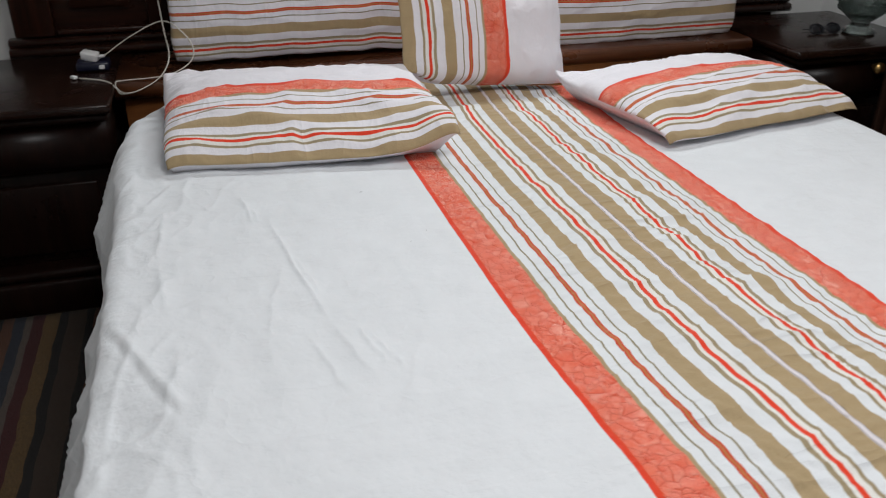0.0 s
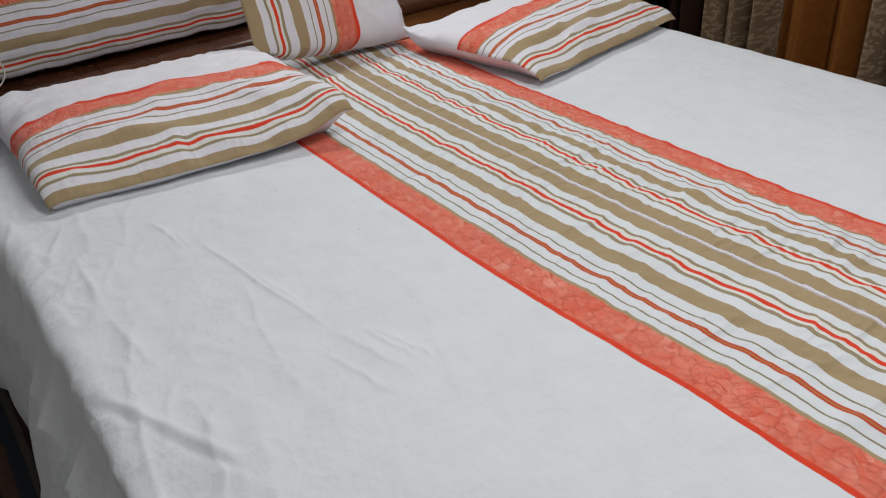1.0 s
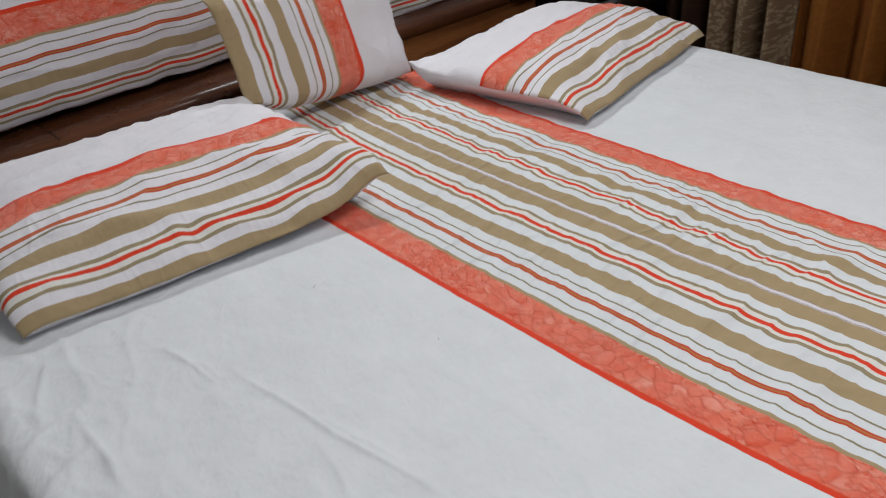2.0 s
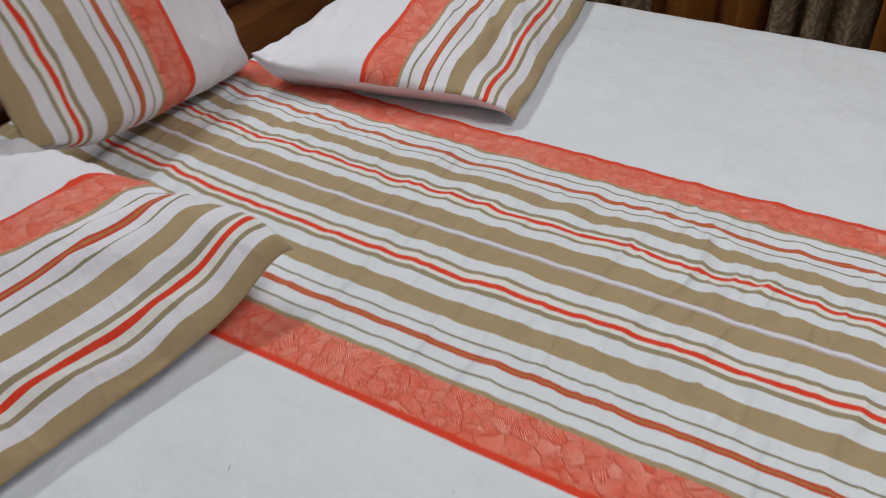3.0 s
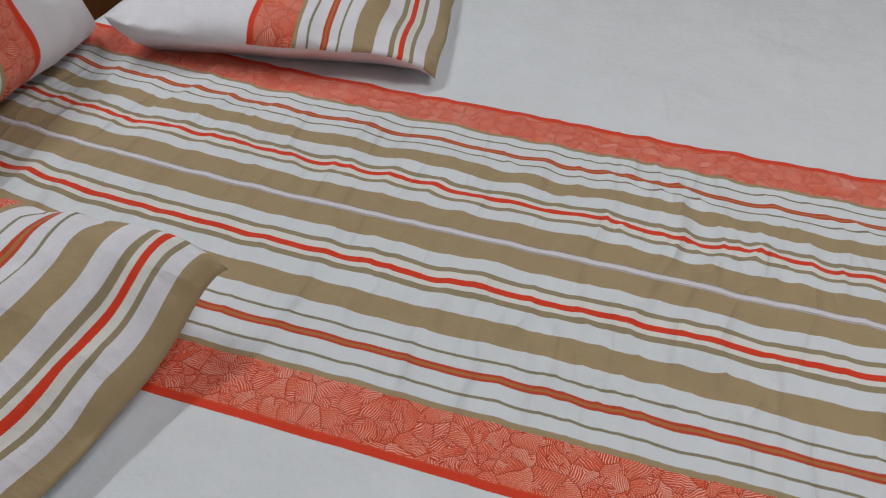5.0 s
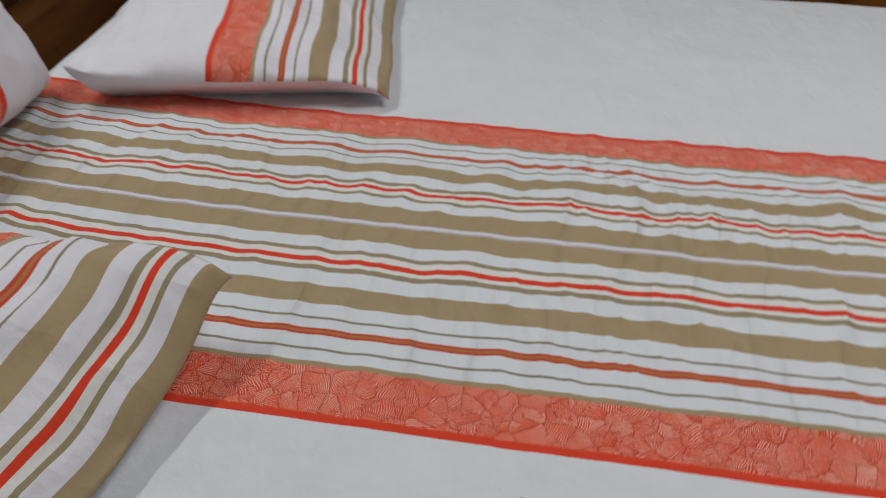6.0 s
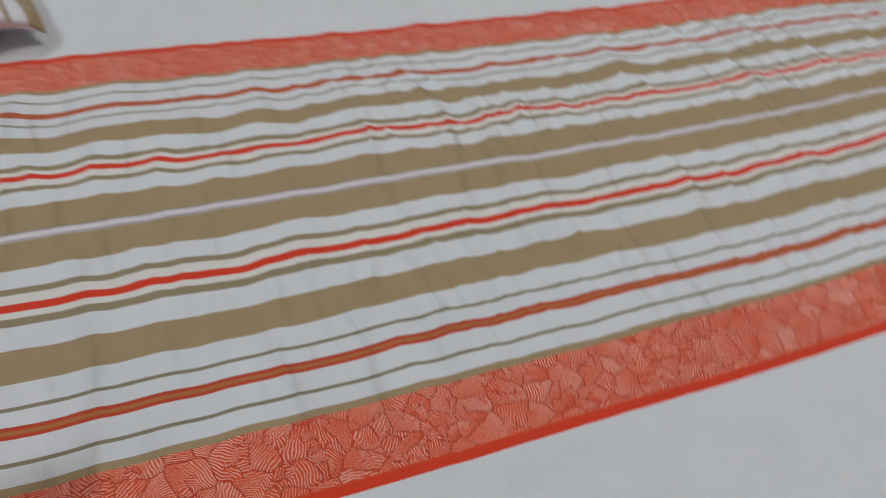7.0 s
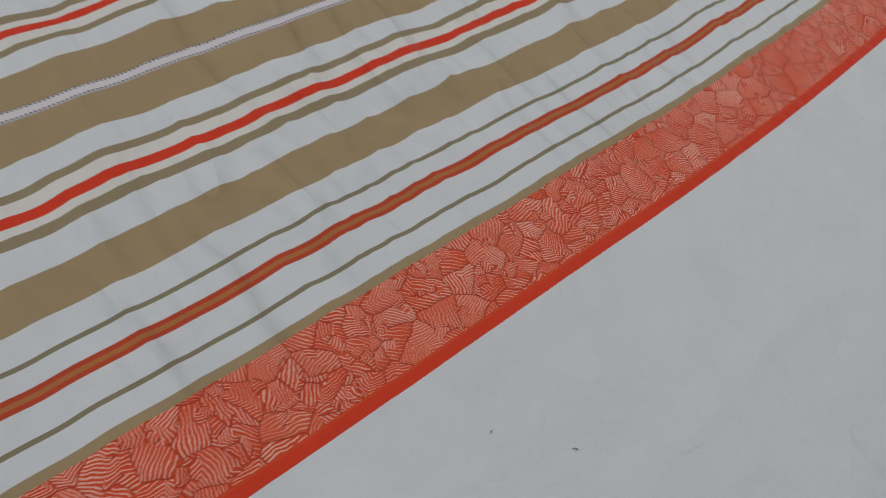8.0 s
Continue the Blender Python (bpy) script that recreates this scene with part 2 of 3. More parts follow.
def curtain_cloth(name, base, print_col, amount):
    m, nt, bsdf = material(name)
    uv = node(nt, "ShaderNodeUVMap", uv_map="UVMap").outputs[0]
    vor = node(nt, "ShaderNodeTexVoronoi", feature="SMOOTH_F1")
    vor.inputs["Scale"].default_value = 75
    link(nt, uv, vor.inputs["Vector"])
    n = noise_node(nt, uv, 110, 4)
    fl = math_node(nt, "GREATER_THAN", math_node(nt, "MULTIPLY_ADD", n, 0.9, vor.outputs["Distance"]), 0.83)
    col = mix_color(nt, math_node(nt, "MULTIPLY", fl, amount), base, print_col)
    tone = noise_node(nt, uv, 4, 3)
    link(nt, mix_color(nt, 0.25, col, tone, "MULTIPLY"), bsdf.inputs["Base Color"])
    bsdf.inputs["Roughness"].default_value = 0.75
    bsdf.inputs["Specular IOR Level"].default_value = 0.2
    bump(nt, bsdf, noise_node(nt, uv, 700, 2), 0.3, 0.0006)
    return m


MAT_CLOTH = striped_cloth("printed_cotton")
MAT_CASE = striped_cloth("pillowcase_cotton", (0.775, 0.755, 0.795), 0.35)
MAT_LACE = lace_cloth()
MAT_DARK = wood("dark_polished_wood", (0.006, 0.0023, 0.0015), (0.033, 0.0104, 0.0056), 0.28)
MAT_BROWN = wood("brown_polished_wood", (0.046, 0.014, 0.006), (0.150, 0.052, 0.021), 0.28, gloss=0.45)
MAT_DARK_Z = wood("dark_upright_wood", (0.006, 0.0023, 0.0015), (0.033, 0.0104, 0.0056), 0.28, axis=2)
MAT_BLACKWOOD = wood("blackened_wood", (0.0028, 0.0013, 0.0010), (0.012, 0.0045, 0.0030), 0.30, axis=2, gloss=0.15)
MAT_GLOSS = wood("glossy_table_wood", (0.005, 0.0024, 0.0018), (0.018, 0.0072, 0.0046), 0.24)
# brown wood lightened in its colour for direct light on the ledge front
MAT_AMBERWOOD_LIT = wood("amber_wood_lit", (0.085, 0.026, 0.008), (0.27, 0.100, 0.030), 0.32, gloss=0.45)
MAT_WALL = simple("wall_paint", (0.80, 0.80, 0.79), 0.85, vary=0.06, scale=2, grain=120, relief=0.0006)
MAT_CEIL = simple("ceiling_paint", (0.80, 0.80, 0.79), 0.9, vary=0.04, scale=2, grain=150, relief=0.0005)
MAT_FLOOR = simple("floor_stone", (0.10, 0.075, 0.055), 0.4, vary=0.3, scale=5, grain=60, relief=0.0004)
MAT_RUG = rug_cloth()
MAT_MATTRESS = simple("mattress_ticking", (0.55, 0.53, 0.50), 0.9, vary=0.1)
MAT_PLASTIC = simple("white_plastic", (0.80, 0.80, 0.80), 0.35, vary=0.03, relief=0)
MAT_BLACK = simple("black_plastic", (0.012, 0.012, 0.016), 0.35, vary=0.1, relief=0)
MAT_CABLE = simple("cable_white", (0.55, 0.52, 0.46), 0.5, vary=0.08, relief=0)
MAT_NAVY = simple("navy_plastic", (0.010, 0.012, 0.030), 0.3, vary=0.1, relief=0)
MAT_LENS = simple("smoky_lens", (0.05, 0.05, 0.055), 0.08, metal=0.6, vary=0.05, relief=0)
MAT_GLASS = simple("greenish_glass", (0.36, 0.41, 0.39), 0.06, vary=0.05, relief=0, Transmission_Weight=0.95)
MAT_BRASS = simple("aged_brass", (0.55, 0.36, 0.14), 0.32, metal=1.0, vary=0.2, relief=0.0002)
MAT_CREAM = curtain_cloth("curtain_cream_print", (0.40, 0.30, 0.19), (0.20, 0.12, 0.07), 0.75)
MAT_AMBER = curtain_cloth("curtain_amber", (0.30, 0.105, 0.018), (0.22, 0.072, 0.013), 0.4)
# dark cloth colour standing for shade between the nightstand and the curtains
MAT_GAP_SHADE = curtain_cloth("gap_shade_cloth", (0.045, 0.020, 0.012), (0.03, 0.014, 0.009), 0.4)


# ---- building helpers ----
def finish(bm, name, mat, smooth=True):
    me = bpy.data.meshes.new(name)
    bm.normal_update()
    bm.to_mesh(me)
    bm.free()
    if mat is not None:
        me.materials.append(mat)
    if smooth:
        for p in me.polygons:
            p.use_smooth = True
    return me


def part(name, bm, mat, parent=None, label="", smooth=True):
    ob = new(name, finish(bm, name, mat, smooth))
    if parent is not None:
        ob.parent = parent
    if label:
        tagged(ob, label)
    return ob


def empty(name, at=(0, 0, 0)):
    ob = new(name)
    ob.location = at
    ob.empty_display_size = 0.05
    return ob


def box(bm, x0, x1, y0, y1, z0, z1, bev=0.0, seg=2):
    made = bmesh.ops.create_cube(bm, size=1.0)["verts"]
    for v in made:
        v.co = Vector(((x0 + x1) / 2 + v.co.x * (x1 - x0), (y0 + y1) / 2 + v.co.y * (y1 - y0), (z0 + z1) / 2 + v.co.z * (z1 - z0)))
    if bev:
        edges = list({e for v in made for e in v.link_edges})
        bmesh.ops.bevel(bm, geom=edges, offset=bev, segments=seg, affect="EDGES", profile=0.5)
    return bm


def boxed(x0, x1, y0, y1, z0, z1, bev=0.004):
    return box(bmesh.new(), x0, x1, y0, y1, z0, z1, bev)


def profile_x(pts, x0, x1):
    """A moulding: an outline in y and z drawn along x."""
    bm = bmesh.new()
    a = [bm.verts.new((x0, y, z)) for y, z in pts]
    b = [bm.verts.new((x1, y, z)) for y, z in pts]
    n = len(pts)
    for i in range(n):
        bm.faces.new((a[i], a[(i + 1) % n], b[(i + 1) % n], b[i]))
    bm.faces.new(a[::-1])
    bm.faces.new(b)
    bmesh.ops.recalc_face_normals(bm, faces=bm.faces)
    return bm


def arc(cy, cz, r, a0, a1, n=8):
    return [(cy + r * math.cos(radians(a0 + (a1 - a0) * i / n)), cz + r * math.sin(radians(a0 + (a1 - a0) * i / n))) for i in range(n + 1)]


def lathe(pts, n=24):
    """Turned body: radius and height pairs."""
    bm = bmesh.new()
    rings = []
    for r, z in pts:
        rings.append([bm.verts.new((r * math.cos(2 * math.pi * i / n), r * math.sin(2 * math.pi * i / n), z)) for i in range(n)])
    for a, b in zip(rings, rings[1:]):
        for i in range(n):
            bm.faces.new((a[i], a[(i + 1) % n], b[(i + 1) % n], b[i]))
    bm.faces.new(rings[0][::-1])
    bm.faces.new(rings[-1])
    return bm


def tube(points, r, sides=8, steps=8):
    """A smooth cable through the points."""
    pts = [Vector(p) for p in points]
    line = []
    for i in range(len(pts) - 1):
        p0, p1, p2, p3 = pts[max(i - 1, 0)], pts[i], pts[i + 1], pts[min(i + 2, len(pts) - 1)]
        for k in range(steps):
            t = k / steps
            line.append(0.5 * (2 * p1 + (p2 - p0) * t + (2 * p0 - 5 * p1 + 4 * p2 - p3) * t * t + (3 * p1 - p0 - 3 * p2 + p3) * t ** 3))
    line.append(pts[-1])
    bm = bmesh.new()
    rings = []
    side = Vector((0, 0, 1))
    for i, p in enumerate(line):
        d = (line[min(i + 1, len(line) - 1)] - line[max(i - 1, 0)]).normalized()
        side = (side - d * side.dot(d)).normalized()
        up = d.cross(side)
        rings.append([bm.verts.new(p + r * (math.cos(2 * math.pi * k / sides) * side + math.sin(2 * math.pi * k / sides) * up)) for k in range(sides)])
    for a, b in zip(rings, rings[1:]):
        for k in range(sides):
            bm.faces.new((a[k], a[(k + 1) % sides], b[(k + 1) % sides], b[k]))
    bm.faces.new(rings[0][::-1])
    bm.faces.new(rings[-1])
    return bm


def sn(x, y, z=0.0):
    return noise.noise(Vector((x, y, z)))


# ---- the room ----
def room():
    floor = part("floor", boxed(-2.4, 1.75, -2.8, 1.65, -0.10, 0.0, 0), MAT_FLOOR, smooth=False)
    tagged(floor, "dark worn stone floor of the bedroom", "floor", kind="structure")
    for name, dims, label in (
            ("wall_north", (-2.4, 1.75, 1.55, 1.67, 0, 2.7), "white painted wall behind the headboard"),
            ("wall_south", (-2.4, 1.75, -2.92, -2.80, 0, 2.7), "plain white painted wall"),
            ("wall_west", (-2.52, -2.4, -2.92, 1.67, 0, 2.7), "plain white painted wall"),
            ("wall_east", (1.75, 1.87, -2.92, 1.67, 0, 2.7), "white wall behind the curtains")):
        tagged(part(name, boxed(*dims, 0), MAT_WALL, smooth=False), label, "wall", kind="structure")
    tagged(part("ceiling", boxed(-2.52, 1.87, -2.92, 1.67, 2.7, 2.82, 0), MAT_CEIL, smooth=False), "plain white ceiling", "ceiling", kind="structure")


room()


# ---- rug ----
def rug():
    bm = bmesh.new()
    nx, ny = 40, 90
    x0, x1, y0, y1 = -1.95, -0.70, -1.9, 0.818
    top = [[bm.verts.new((x0 + (x1 - x0) * i / nx + 0.006 * sn(j * 0.3, 4), y0 + (y1 - y0) * j / ny, 0.010 + 0.002 * sn(i * 0.4, j * 0.4))) for i in range(nx + 1)] for j in range(ny + 1)]
    for j in range(ny):
        for i in range(nx):
            bm.faces.new((top[j][i], top[j][i + 1], top[j + 1][i + 1], top[j + 1][i]))
    geo = bmesh.ops.extrude_face_region(bm, geom=bm.faces[:])["geom"]
    for v in geo:
        if isinstance(v, bmesh.types.BMVert):
            v.co.z = 0.001
    bmesh.ops.recalc_face_normals(bm, faces=bm.faces)
    ob = part("rug", bm, MAT_RUG)
    tagged(ob, "flat-woven striped wool rug in brown, tan and maroon", "rug")


rug()


# ---- bed ----
def bed():
    b = empty("bed", (0, 0, 0))
    tagged(b, "dark polished wooden double bed with a panelled headboard and ledge", "bed")
    # rails and legs
    part("side_rail", boxed(-0.90, -0.86, -0.95, 1.02, 0.16, 0.34, 0.006), MAT_BROWN, b)
    part("side_rail", boxed(0.86, 0.90, -0.95, 1.02, 0.16, 0.34, 0.006), MAT_BROWN, b)
    part("foot_rail", boxed(-0.90, 0.90, -0.99, -0.952, 0.16, 0.36, 0.006), MAT_BROWN, b)
    part("base_board", boxed(-0.855, 0.855, -0.95, 1.02, 0.29, 0.339, 0.003), MAT_BROWN, b)
    for x in (-0.88, 0.88):
        for y in (-0.93, 0.98):
            part("leg", boxed(x - 0.035, x + 0.035, y - 0.035, y + 0.035, 0.0, 0.158, 0.006), MAT_BROWN, b)
    # ledge of the headboard, rounded in front
    zt = BED + 0.022
    pts = [(1.40, zt), (1.40, zt - 0.05), (1.075, zt - 0.05)] + arc(1.075, zt - 0.025, 0.025, 270, 90, 8)
    part("ledge", profile_x(pts, -0.96, 1.08), MAT_BROWN, b, "brown polished ledge with a rounded front")
    pts = [(1.40, zt - 0.052), (1.40, 0.0), (1.085, 0.0), (1.085, zt - 0.052)]
    part("ledge_front", profile_x(pts, -0.94, 1.06), MAT_AMBERWOOD_LIT, b, "amber-brown wooden front, lightened in colour for the light on it")
    part("joint", boxed(-0.5085, -0.5055, 1.060, 1.39, zt + 0.0005, zt + 0.0015, 0), MAT_DARK, b, "dark joint between two ledge boards")
    # high panelled back
    x0, x1, yb = -1.25, 1.46, 1.44
    part("back_panel", boxed(x0 + 0.02, x1 - 0.02, yb + 0.012, yb + 0.045, 0.30, 1.45, 0.002), MAT_DARK, b)
    zb = BED + 0.055
    pts = [(yb + 0.01, zb - 0.03), (yb - 0.035, zb - 0.03)] + arc(yb - 0.035, zb - 0.015, 0.015, 270, 90, 6) + arc(yb - 0.02, zb + 0.012, 0.012, 270, 90, 6) + [(yb + 0.01, zb + 0.024)]
    part("base_moulding", profile_x(pts, x0 - 0.02, x1 + 0.02), MAT_DARK, b)
    part("top_rail", boxed(x0, x1, yb - 0.02, yb + 0.011, 1.32, 1.47, 0.006), MAT_DARK, b)
    for xa, xb in ((x0, x0 + 0.115), (-0.86, -0.76), (-0.05, 0.05), (0.84, 0.94), (x1 - 0.115, x1)):
        part("stile", boxed(xa, xb, yb - 0.02, yb + 0.011, zb + 0.026, 1.318, 0.008), MAT_DARK_Z, b)
    for xa, xb in ((x0 + 0.115, -0.86), (-0.76, -0.05), (0.05, 0.84), (0.94, x1 - 0.115)):
        part("raised_panel", boxed(xa + 0.05, xb - 0.05, yb - 0.006, yb + 0.011, zb + 0.10, 1.26, 0.012), MAT_DARK, b)
        part("panel_bead", boxed(xa + 0.004, xb - 0.004, yb - 0.012, yb + 0.011, zb + 0.027, zb + 0.045, 0.006), MAT_DARK, b)


bed()


def mattress():
    bm = boxed(-0.885, 0.885, -0.93, 0.83, 0.342, BED - 0.045, 0.05)
    tagged(part("mattress", bm, MAT_MATTRESS), "thick mattress hidden under the printed sheet", "mattress")


mattress()


def sag(y):
    """Sideways drift of the stripes along the bed."""
    return 0.022 * min(max((y - 0.3) / 0.45, 0), 1.2) ** 2 + 0.014 * min(max((-0.2 - y) / 0.4, 0), 1.2) ** 2 - 0.002


def ridge(x, y, ax, ay, bx, by, width, height):
    """A crease that runs from a to b."""
    dx, dy = bx - ax, by - ay
    ln = math.hypot(dx, dy)
    t = ((x - ax) * dx + (y - ay) * dy) / (ln * ln)
    if t < 0 or t > 1:
        return 0.0
    d = ((x - ax) * dy - (y - ay) * dx) / ln
    d += 0.006 * sn(t * 4 + ax * 7, by * 5)
    fade = max(0.0, 1 - abs(2 * t - 1) ** 3) if 0 <= t <= 1 else 0.0
    side = 1.0 if d > 0 else 1.9
    return 1.1 * height * fade * (0.95 * math.exp(-abs(d) / (0.42 * side * width)) + 0.25 * math.exp(-(d / (1.5 * width)) ** 2))


# creases of the sheet: from, to, half width, height
CREASES = [
    (-0.631, 0.148, -0.572, -0.251, 0.006, 0.0045),
    (-0.330, -0.190, -0.520, -0.172, 0.014, 0.0020),
    (-0.420, -0.030, -0.418, -0.330, 0.014, 0.0020),
    (-0.360, 0.010, -0.350, 0.160, 0.020, 0.0016),
    (-0.572, -0.251, -0.533, -0.420, 0.008, 0.0030),
    (-0.535, -0.271, -0.511, -0.391, 0.004, 0.0030),
    (-0.610, -0.284, -0.573, -0.449, 0.006, 0.0030),
    (-0.916, 0.201, -0.913, 0.033, 0.007, 0.0050),
    (-0.913, 0.033, -0.918, -0.130, 0.007, 0.0050),
    (-0.822, 0.227, -0.831, 0.006, 0.009, 0.0050),
    (-0.831, 0.006, -0.812, -0.178, 0.010, 0.0040),
    (-0.671, 0.264, -0.658, 0.123, 0.006, 0.0040),
    (-0.808, 0.366, -0.866, 0.244, 0.008, 0.0040),
    (-0.877, 0.458, -0.939, 0.266, 0.010, 0.0060),
    (-0.617, -0.027, -0.673, -0.298, 0.012, 0.0025),
    (-0.428, -0.280, -0.517, -0.517, 0.014, 0.0020),
    (-0.652, 0.198, -0.649, 0.133, 0.005, 0.0030),
    (-0.523, -0.285, -0.488, -0.410, 0.005, 0.0030),
    (-0.598, -0.023, -0.571, -0.174, 0.006, 0.0030),
    (-0.801, -0.246, -0.794, -0.389, 0.012, 0.0030),
    (0.186, -0.282, 0.146, -0.317, 0.006, 0.0040),
    (0.148, -0.321, 0.105, -0.345, 0.006, 0.0040),
    (0.105, -0.348, 0.077, -0.368, 0.006, 0.0040),
    (0.055, -0.383, 0.024, -0.394, 0.006, 0.0040),
    (-0.006, -0.196, -0.033, -0.179, 0.006, 0.0040),
    (0.175, 0.128, 0.144, 0.117, 0.006, 0.0040),
    (0.082, -0.034, 0.039, -0.026, 0.006, 0.0040),
    (-0.094, -0.156, -0.141, -0.155, 0.006, 0.0040),
    (-0.141, -0.192, -0.114, -0.174, 0.006, 0.0040),
    (0.044, -0.302, 0.014, -0.311, 0.006, 0.0040),
    (0.093, -0.189, 0.050, -0.168, 0.006, 0.0040),
    (0.034, -0.044, 0.009, -0.038, 0.006, 0.0040),
]


def cloth_height(x, y):
    z = -0.020 * (1 - math.exp(-(x / 0.20) ** 2))
    mid = (math.exp(-(x / 0.30) ** 4) if x > 0 else 0.8 * math.exp(-(x / 0.26) ** 4)) * (1 - 0.6 * math.exp(-(x / 0.03) ** 2))
    z += mid * 0.0040 * sn(x * 5 + 3, y * 13) + mid * 0.0036 * sn(x * 8, y * 27 + 5)
    foot = min(max((0.25 - y) / 0.4, 0.30), 0.85)
    # gathers that run out from the seam
    z += mid * 0.0042 * (1 - abs(sn(x * 3.5 + 8, y * 17 + 1.2 * sn(x * 6, y * 4, 2), 17))) ** 5
    z += mid * foot * 0.0056 * (1 - abs(sn(x * 9 + 2, y * 24 + 3 * sn(x * 7, y * 3), 11))) ** 6
    z += (1 - math.exp(-(x / 0.30) ** 4)) * (0.004 * sn(x * 2.4, y * 2.4, 7) + 0.0024 * sn(x * 9, y * 7, 3) + 0.0015 * sn(x * 21, y * 17, 13))
    for c in CREASES:
        z += ridge(x, y, *c)
    # the loose edge: slack cloth that falls away past a crease, and small crumples
    if x < -0.6:
        along = (x + 0.898) * 0.402 - (y + 0.179) * 0.916
        d1 = -((x + 0.898) * 0.916 + (y + 0.179) * 0.402)
        d2 = -(x + 0.794) * 0.968 + (y + 0.416) * 0.253
        d = min(d1, d2)
        if d > 0 and y < -0.10:
            z -= 0.30 * min(d, 0.09) * min(1.0, (-0.10 - y) / 0.10)
        if -0.02 < along < 0.27:
            # the tucked fold along its upper side
            fade = min(1.0, (along + 0.02) / 0.05, (0.27 - along) / 0.03)
            z += fade * (0.0036 * math.exp(-((d1 + 0.004) / 0.0075) ** 2) - 0.0032 * math.exp(-((d1 - 0.008) / 0.008) ** 2))
        k = min(1.0, (-0.6 - x) / 0.25)
        z += k * (0.0060 * (1 - abs(sn(x * 9 + 3, y * 6 + 1.5 * sn(x * 5, y * 5), 21))) ** 7 + 0.0030 * (1 - abs(sn(x * 15, y * 9, 31))) ** 9 + 0.0015 * sn(x * 8, y * 6, 2))
    return z


def bedsheet():
    """One cloth over the mattress: flat top, rounded edges, hanging sides with folds."""
    half, r = 0.918, 0.034
    y0, y1, step = -0.97, 1.012, 0.0055
    drop_l, drop_r = 0.48, 0.36
    arc_len = r * math.pi / 2
    flat = half - r
    ss = []
    s = -(flat + arc_len + drop_l)
    while s < flat + arc_len + drop_r:
        ss.append(s)
        s += 0.0028 if -0.69 < s < -0.48 else 0.0042 if s < -0.45 else 0.0058 if s < 0.32 else 0.012
    ny = int((y1 - y0) / step)
    bm = bmesh.new()
    uvl = bm.loops.layers.uv.new("UVMap")
    grid, coords = [], []
    for j in range(ny + 1):
        y_row = y0 + (y1 - y0) * j / ny
        row = []
        for s in ss:
            # the head end stops short of the ledge on the curtain side
            k = min(max((s - 0.02) / 0.16, 0.0), 1.0)
            y = y_row if y_row < 0.70 else 0.70 + (y_row - 0.70) * (1 - 0.46 * k * k * (3 - 2 * k))
            a, sg = abs(s), (1 if s > 0 else -1)
            if a <= flat:
                x, z = s, 0.0
                down = 0.0
            elif a <= flat + arc_len:
                th = (a - flat) / r
                x, z, down = sg * (flat + r * math.sin(th)), -r * (1 - math.cos(th)), 0.0
            else:
                down = a - flat - arc_len
                x, z = sg * half, -r - down
            out = 0.0
            if a > flat:
                f = min(1.0, (a - flat) / 0.18)
                fold = 0.40 * sn(y * 5.5 + 1.7 * sg, 2.0 + down * 1.2) + 0.4 * sn(y * 12 + down * 3.0, 9 * sg) + 0.62 * (1 - abs(sn(y * 10 - down * 2.5, 5 * sg))) ** 6 - 0.2
                out = f * (0.010 + (0.026 + 0.05 * min(down, 0.3)) * fold + 0.10 * down)
                if sg < 0:
                    out += f * 0.066 * math.exp(-((y - 0.56) / 0.20) ** 2) * max(0, 1 - down / 0.5)
                    out += f * 0.030 * math.exp(-((y - 0.71) / 0.045) ** 2)
                    # flares towards the foot
                    out += f * 0.20 * down * min(1.0, max(0.0, (0.32 - y) / 0.35))
            flatness = max(0.0, 1 - max(0.0, a - flat) / arc_len)
            zz = z + (cloth_height(x, y) if flatness > 0 else -0.02) * flatness - 0.02 * (1 - flatness)
            if y < y0 + 0.06:
                k = (y0 + 0.06 - y) / 0.06
                zz -= 0.06 * (1 - math.sqrt(max(0, 1 - k * k)))
            rim = max(0.0, y_row - y1 + 0.07) / 0.07
            zz -= 0.05 * k * (1 - math.sqrt(1 - min(1.0, rim) ** 2))
            shift = (0.0024 * sn(x * 6, y * 9, 4) + 0.0028 * sn(x * 4, y * 19, 8) + 0.0014 * (1 - abs(sn(x * 5, y * 14, 23))) ** 4) * (math.exp(-(x / 0.34) ** 4) if x > 0 else 0.7 * math.exp(-(x / 0.20) ** 4)) * (1 - 0.55 * math.exp(-(x / 0.03) ** 2))
            tuck = 0.60 * max(0.0, y - 0.83) * min(1.0, max(0.0, a - 0.70) / 0.18) if sg < 0 else 0.0
            row.append(bm.verts.new((x + sg * out + shift + tuck, y, BED + zz)))
            coords.append((s - sag(y), y))
        grid.append(row)
    bm.verts.index_update()
    for j in range(ny):
        for i in range(len(ss) - 1):
            f = bm.faces.new((grid[j][i], grid[j][i + 1], grid[j + 1][i + 1], grid[j + 1][i]))
            for l in f.loops:
                l[uvl].uv = coords[l.vert.index]
    ob = part("bedsheet", bm, MAT_CLOTH)
    tagged(ob, "white cotton bedsheet with a striped tan and coral band, lightly creased", "bedsheet")
    # insertion lace along the middle seam
    bm = bmesh.new()
    uvl = bm.loops.layers.uv.new("UVMap")
    rows, co = [], []
    n = 260
    offs = (-0.0045, -0.0042, -0.0022, 0.0, 0.0022, 0.0042, 0.0051)
    for j in range(n + 1):
        y = y0 + 0.07 + (y1 - y0 - 0.08) * j / n
        cx = sag(y) + 0.0011 * sn(0, y * 9, 4)
        rr = []
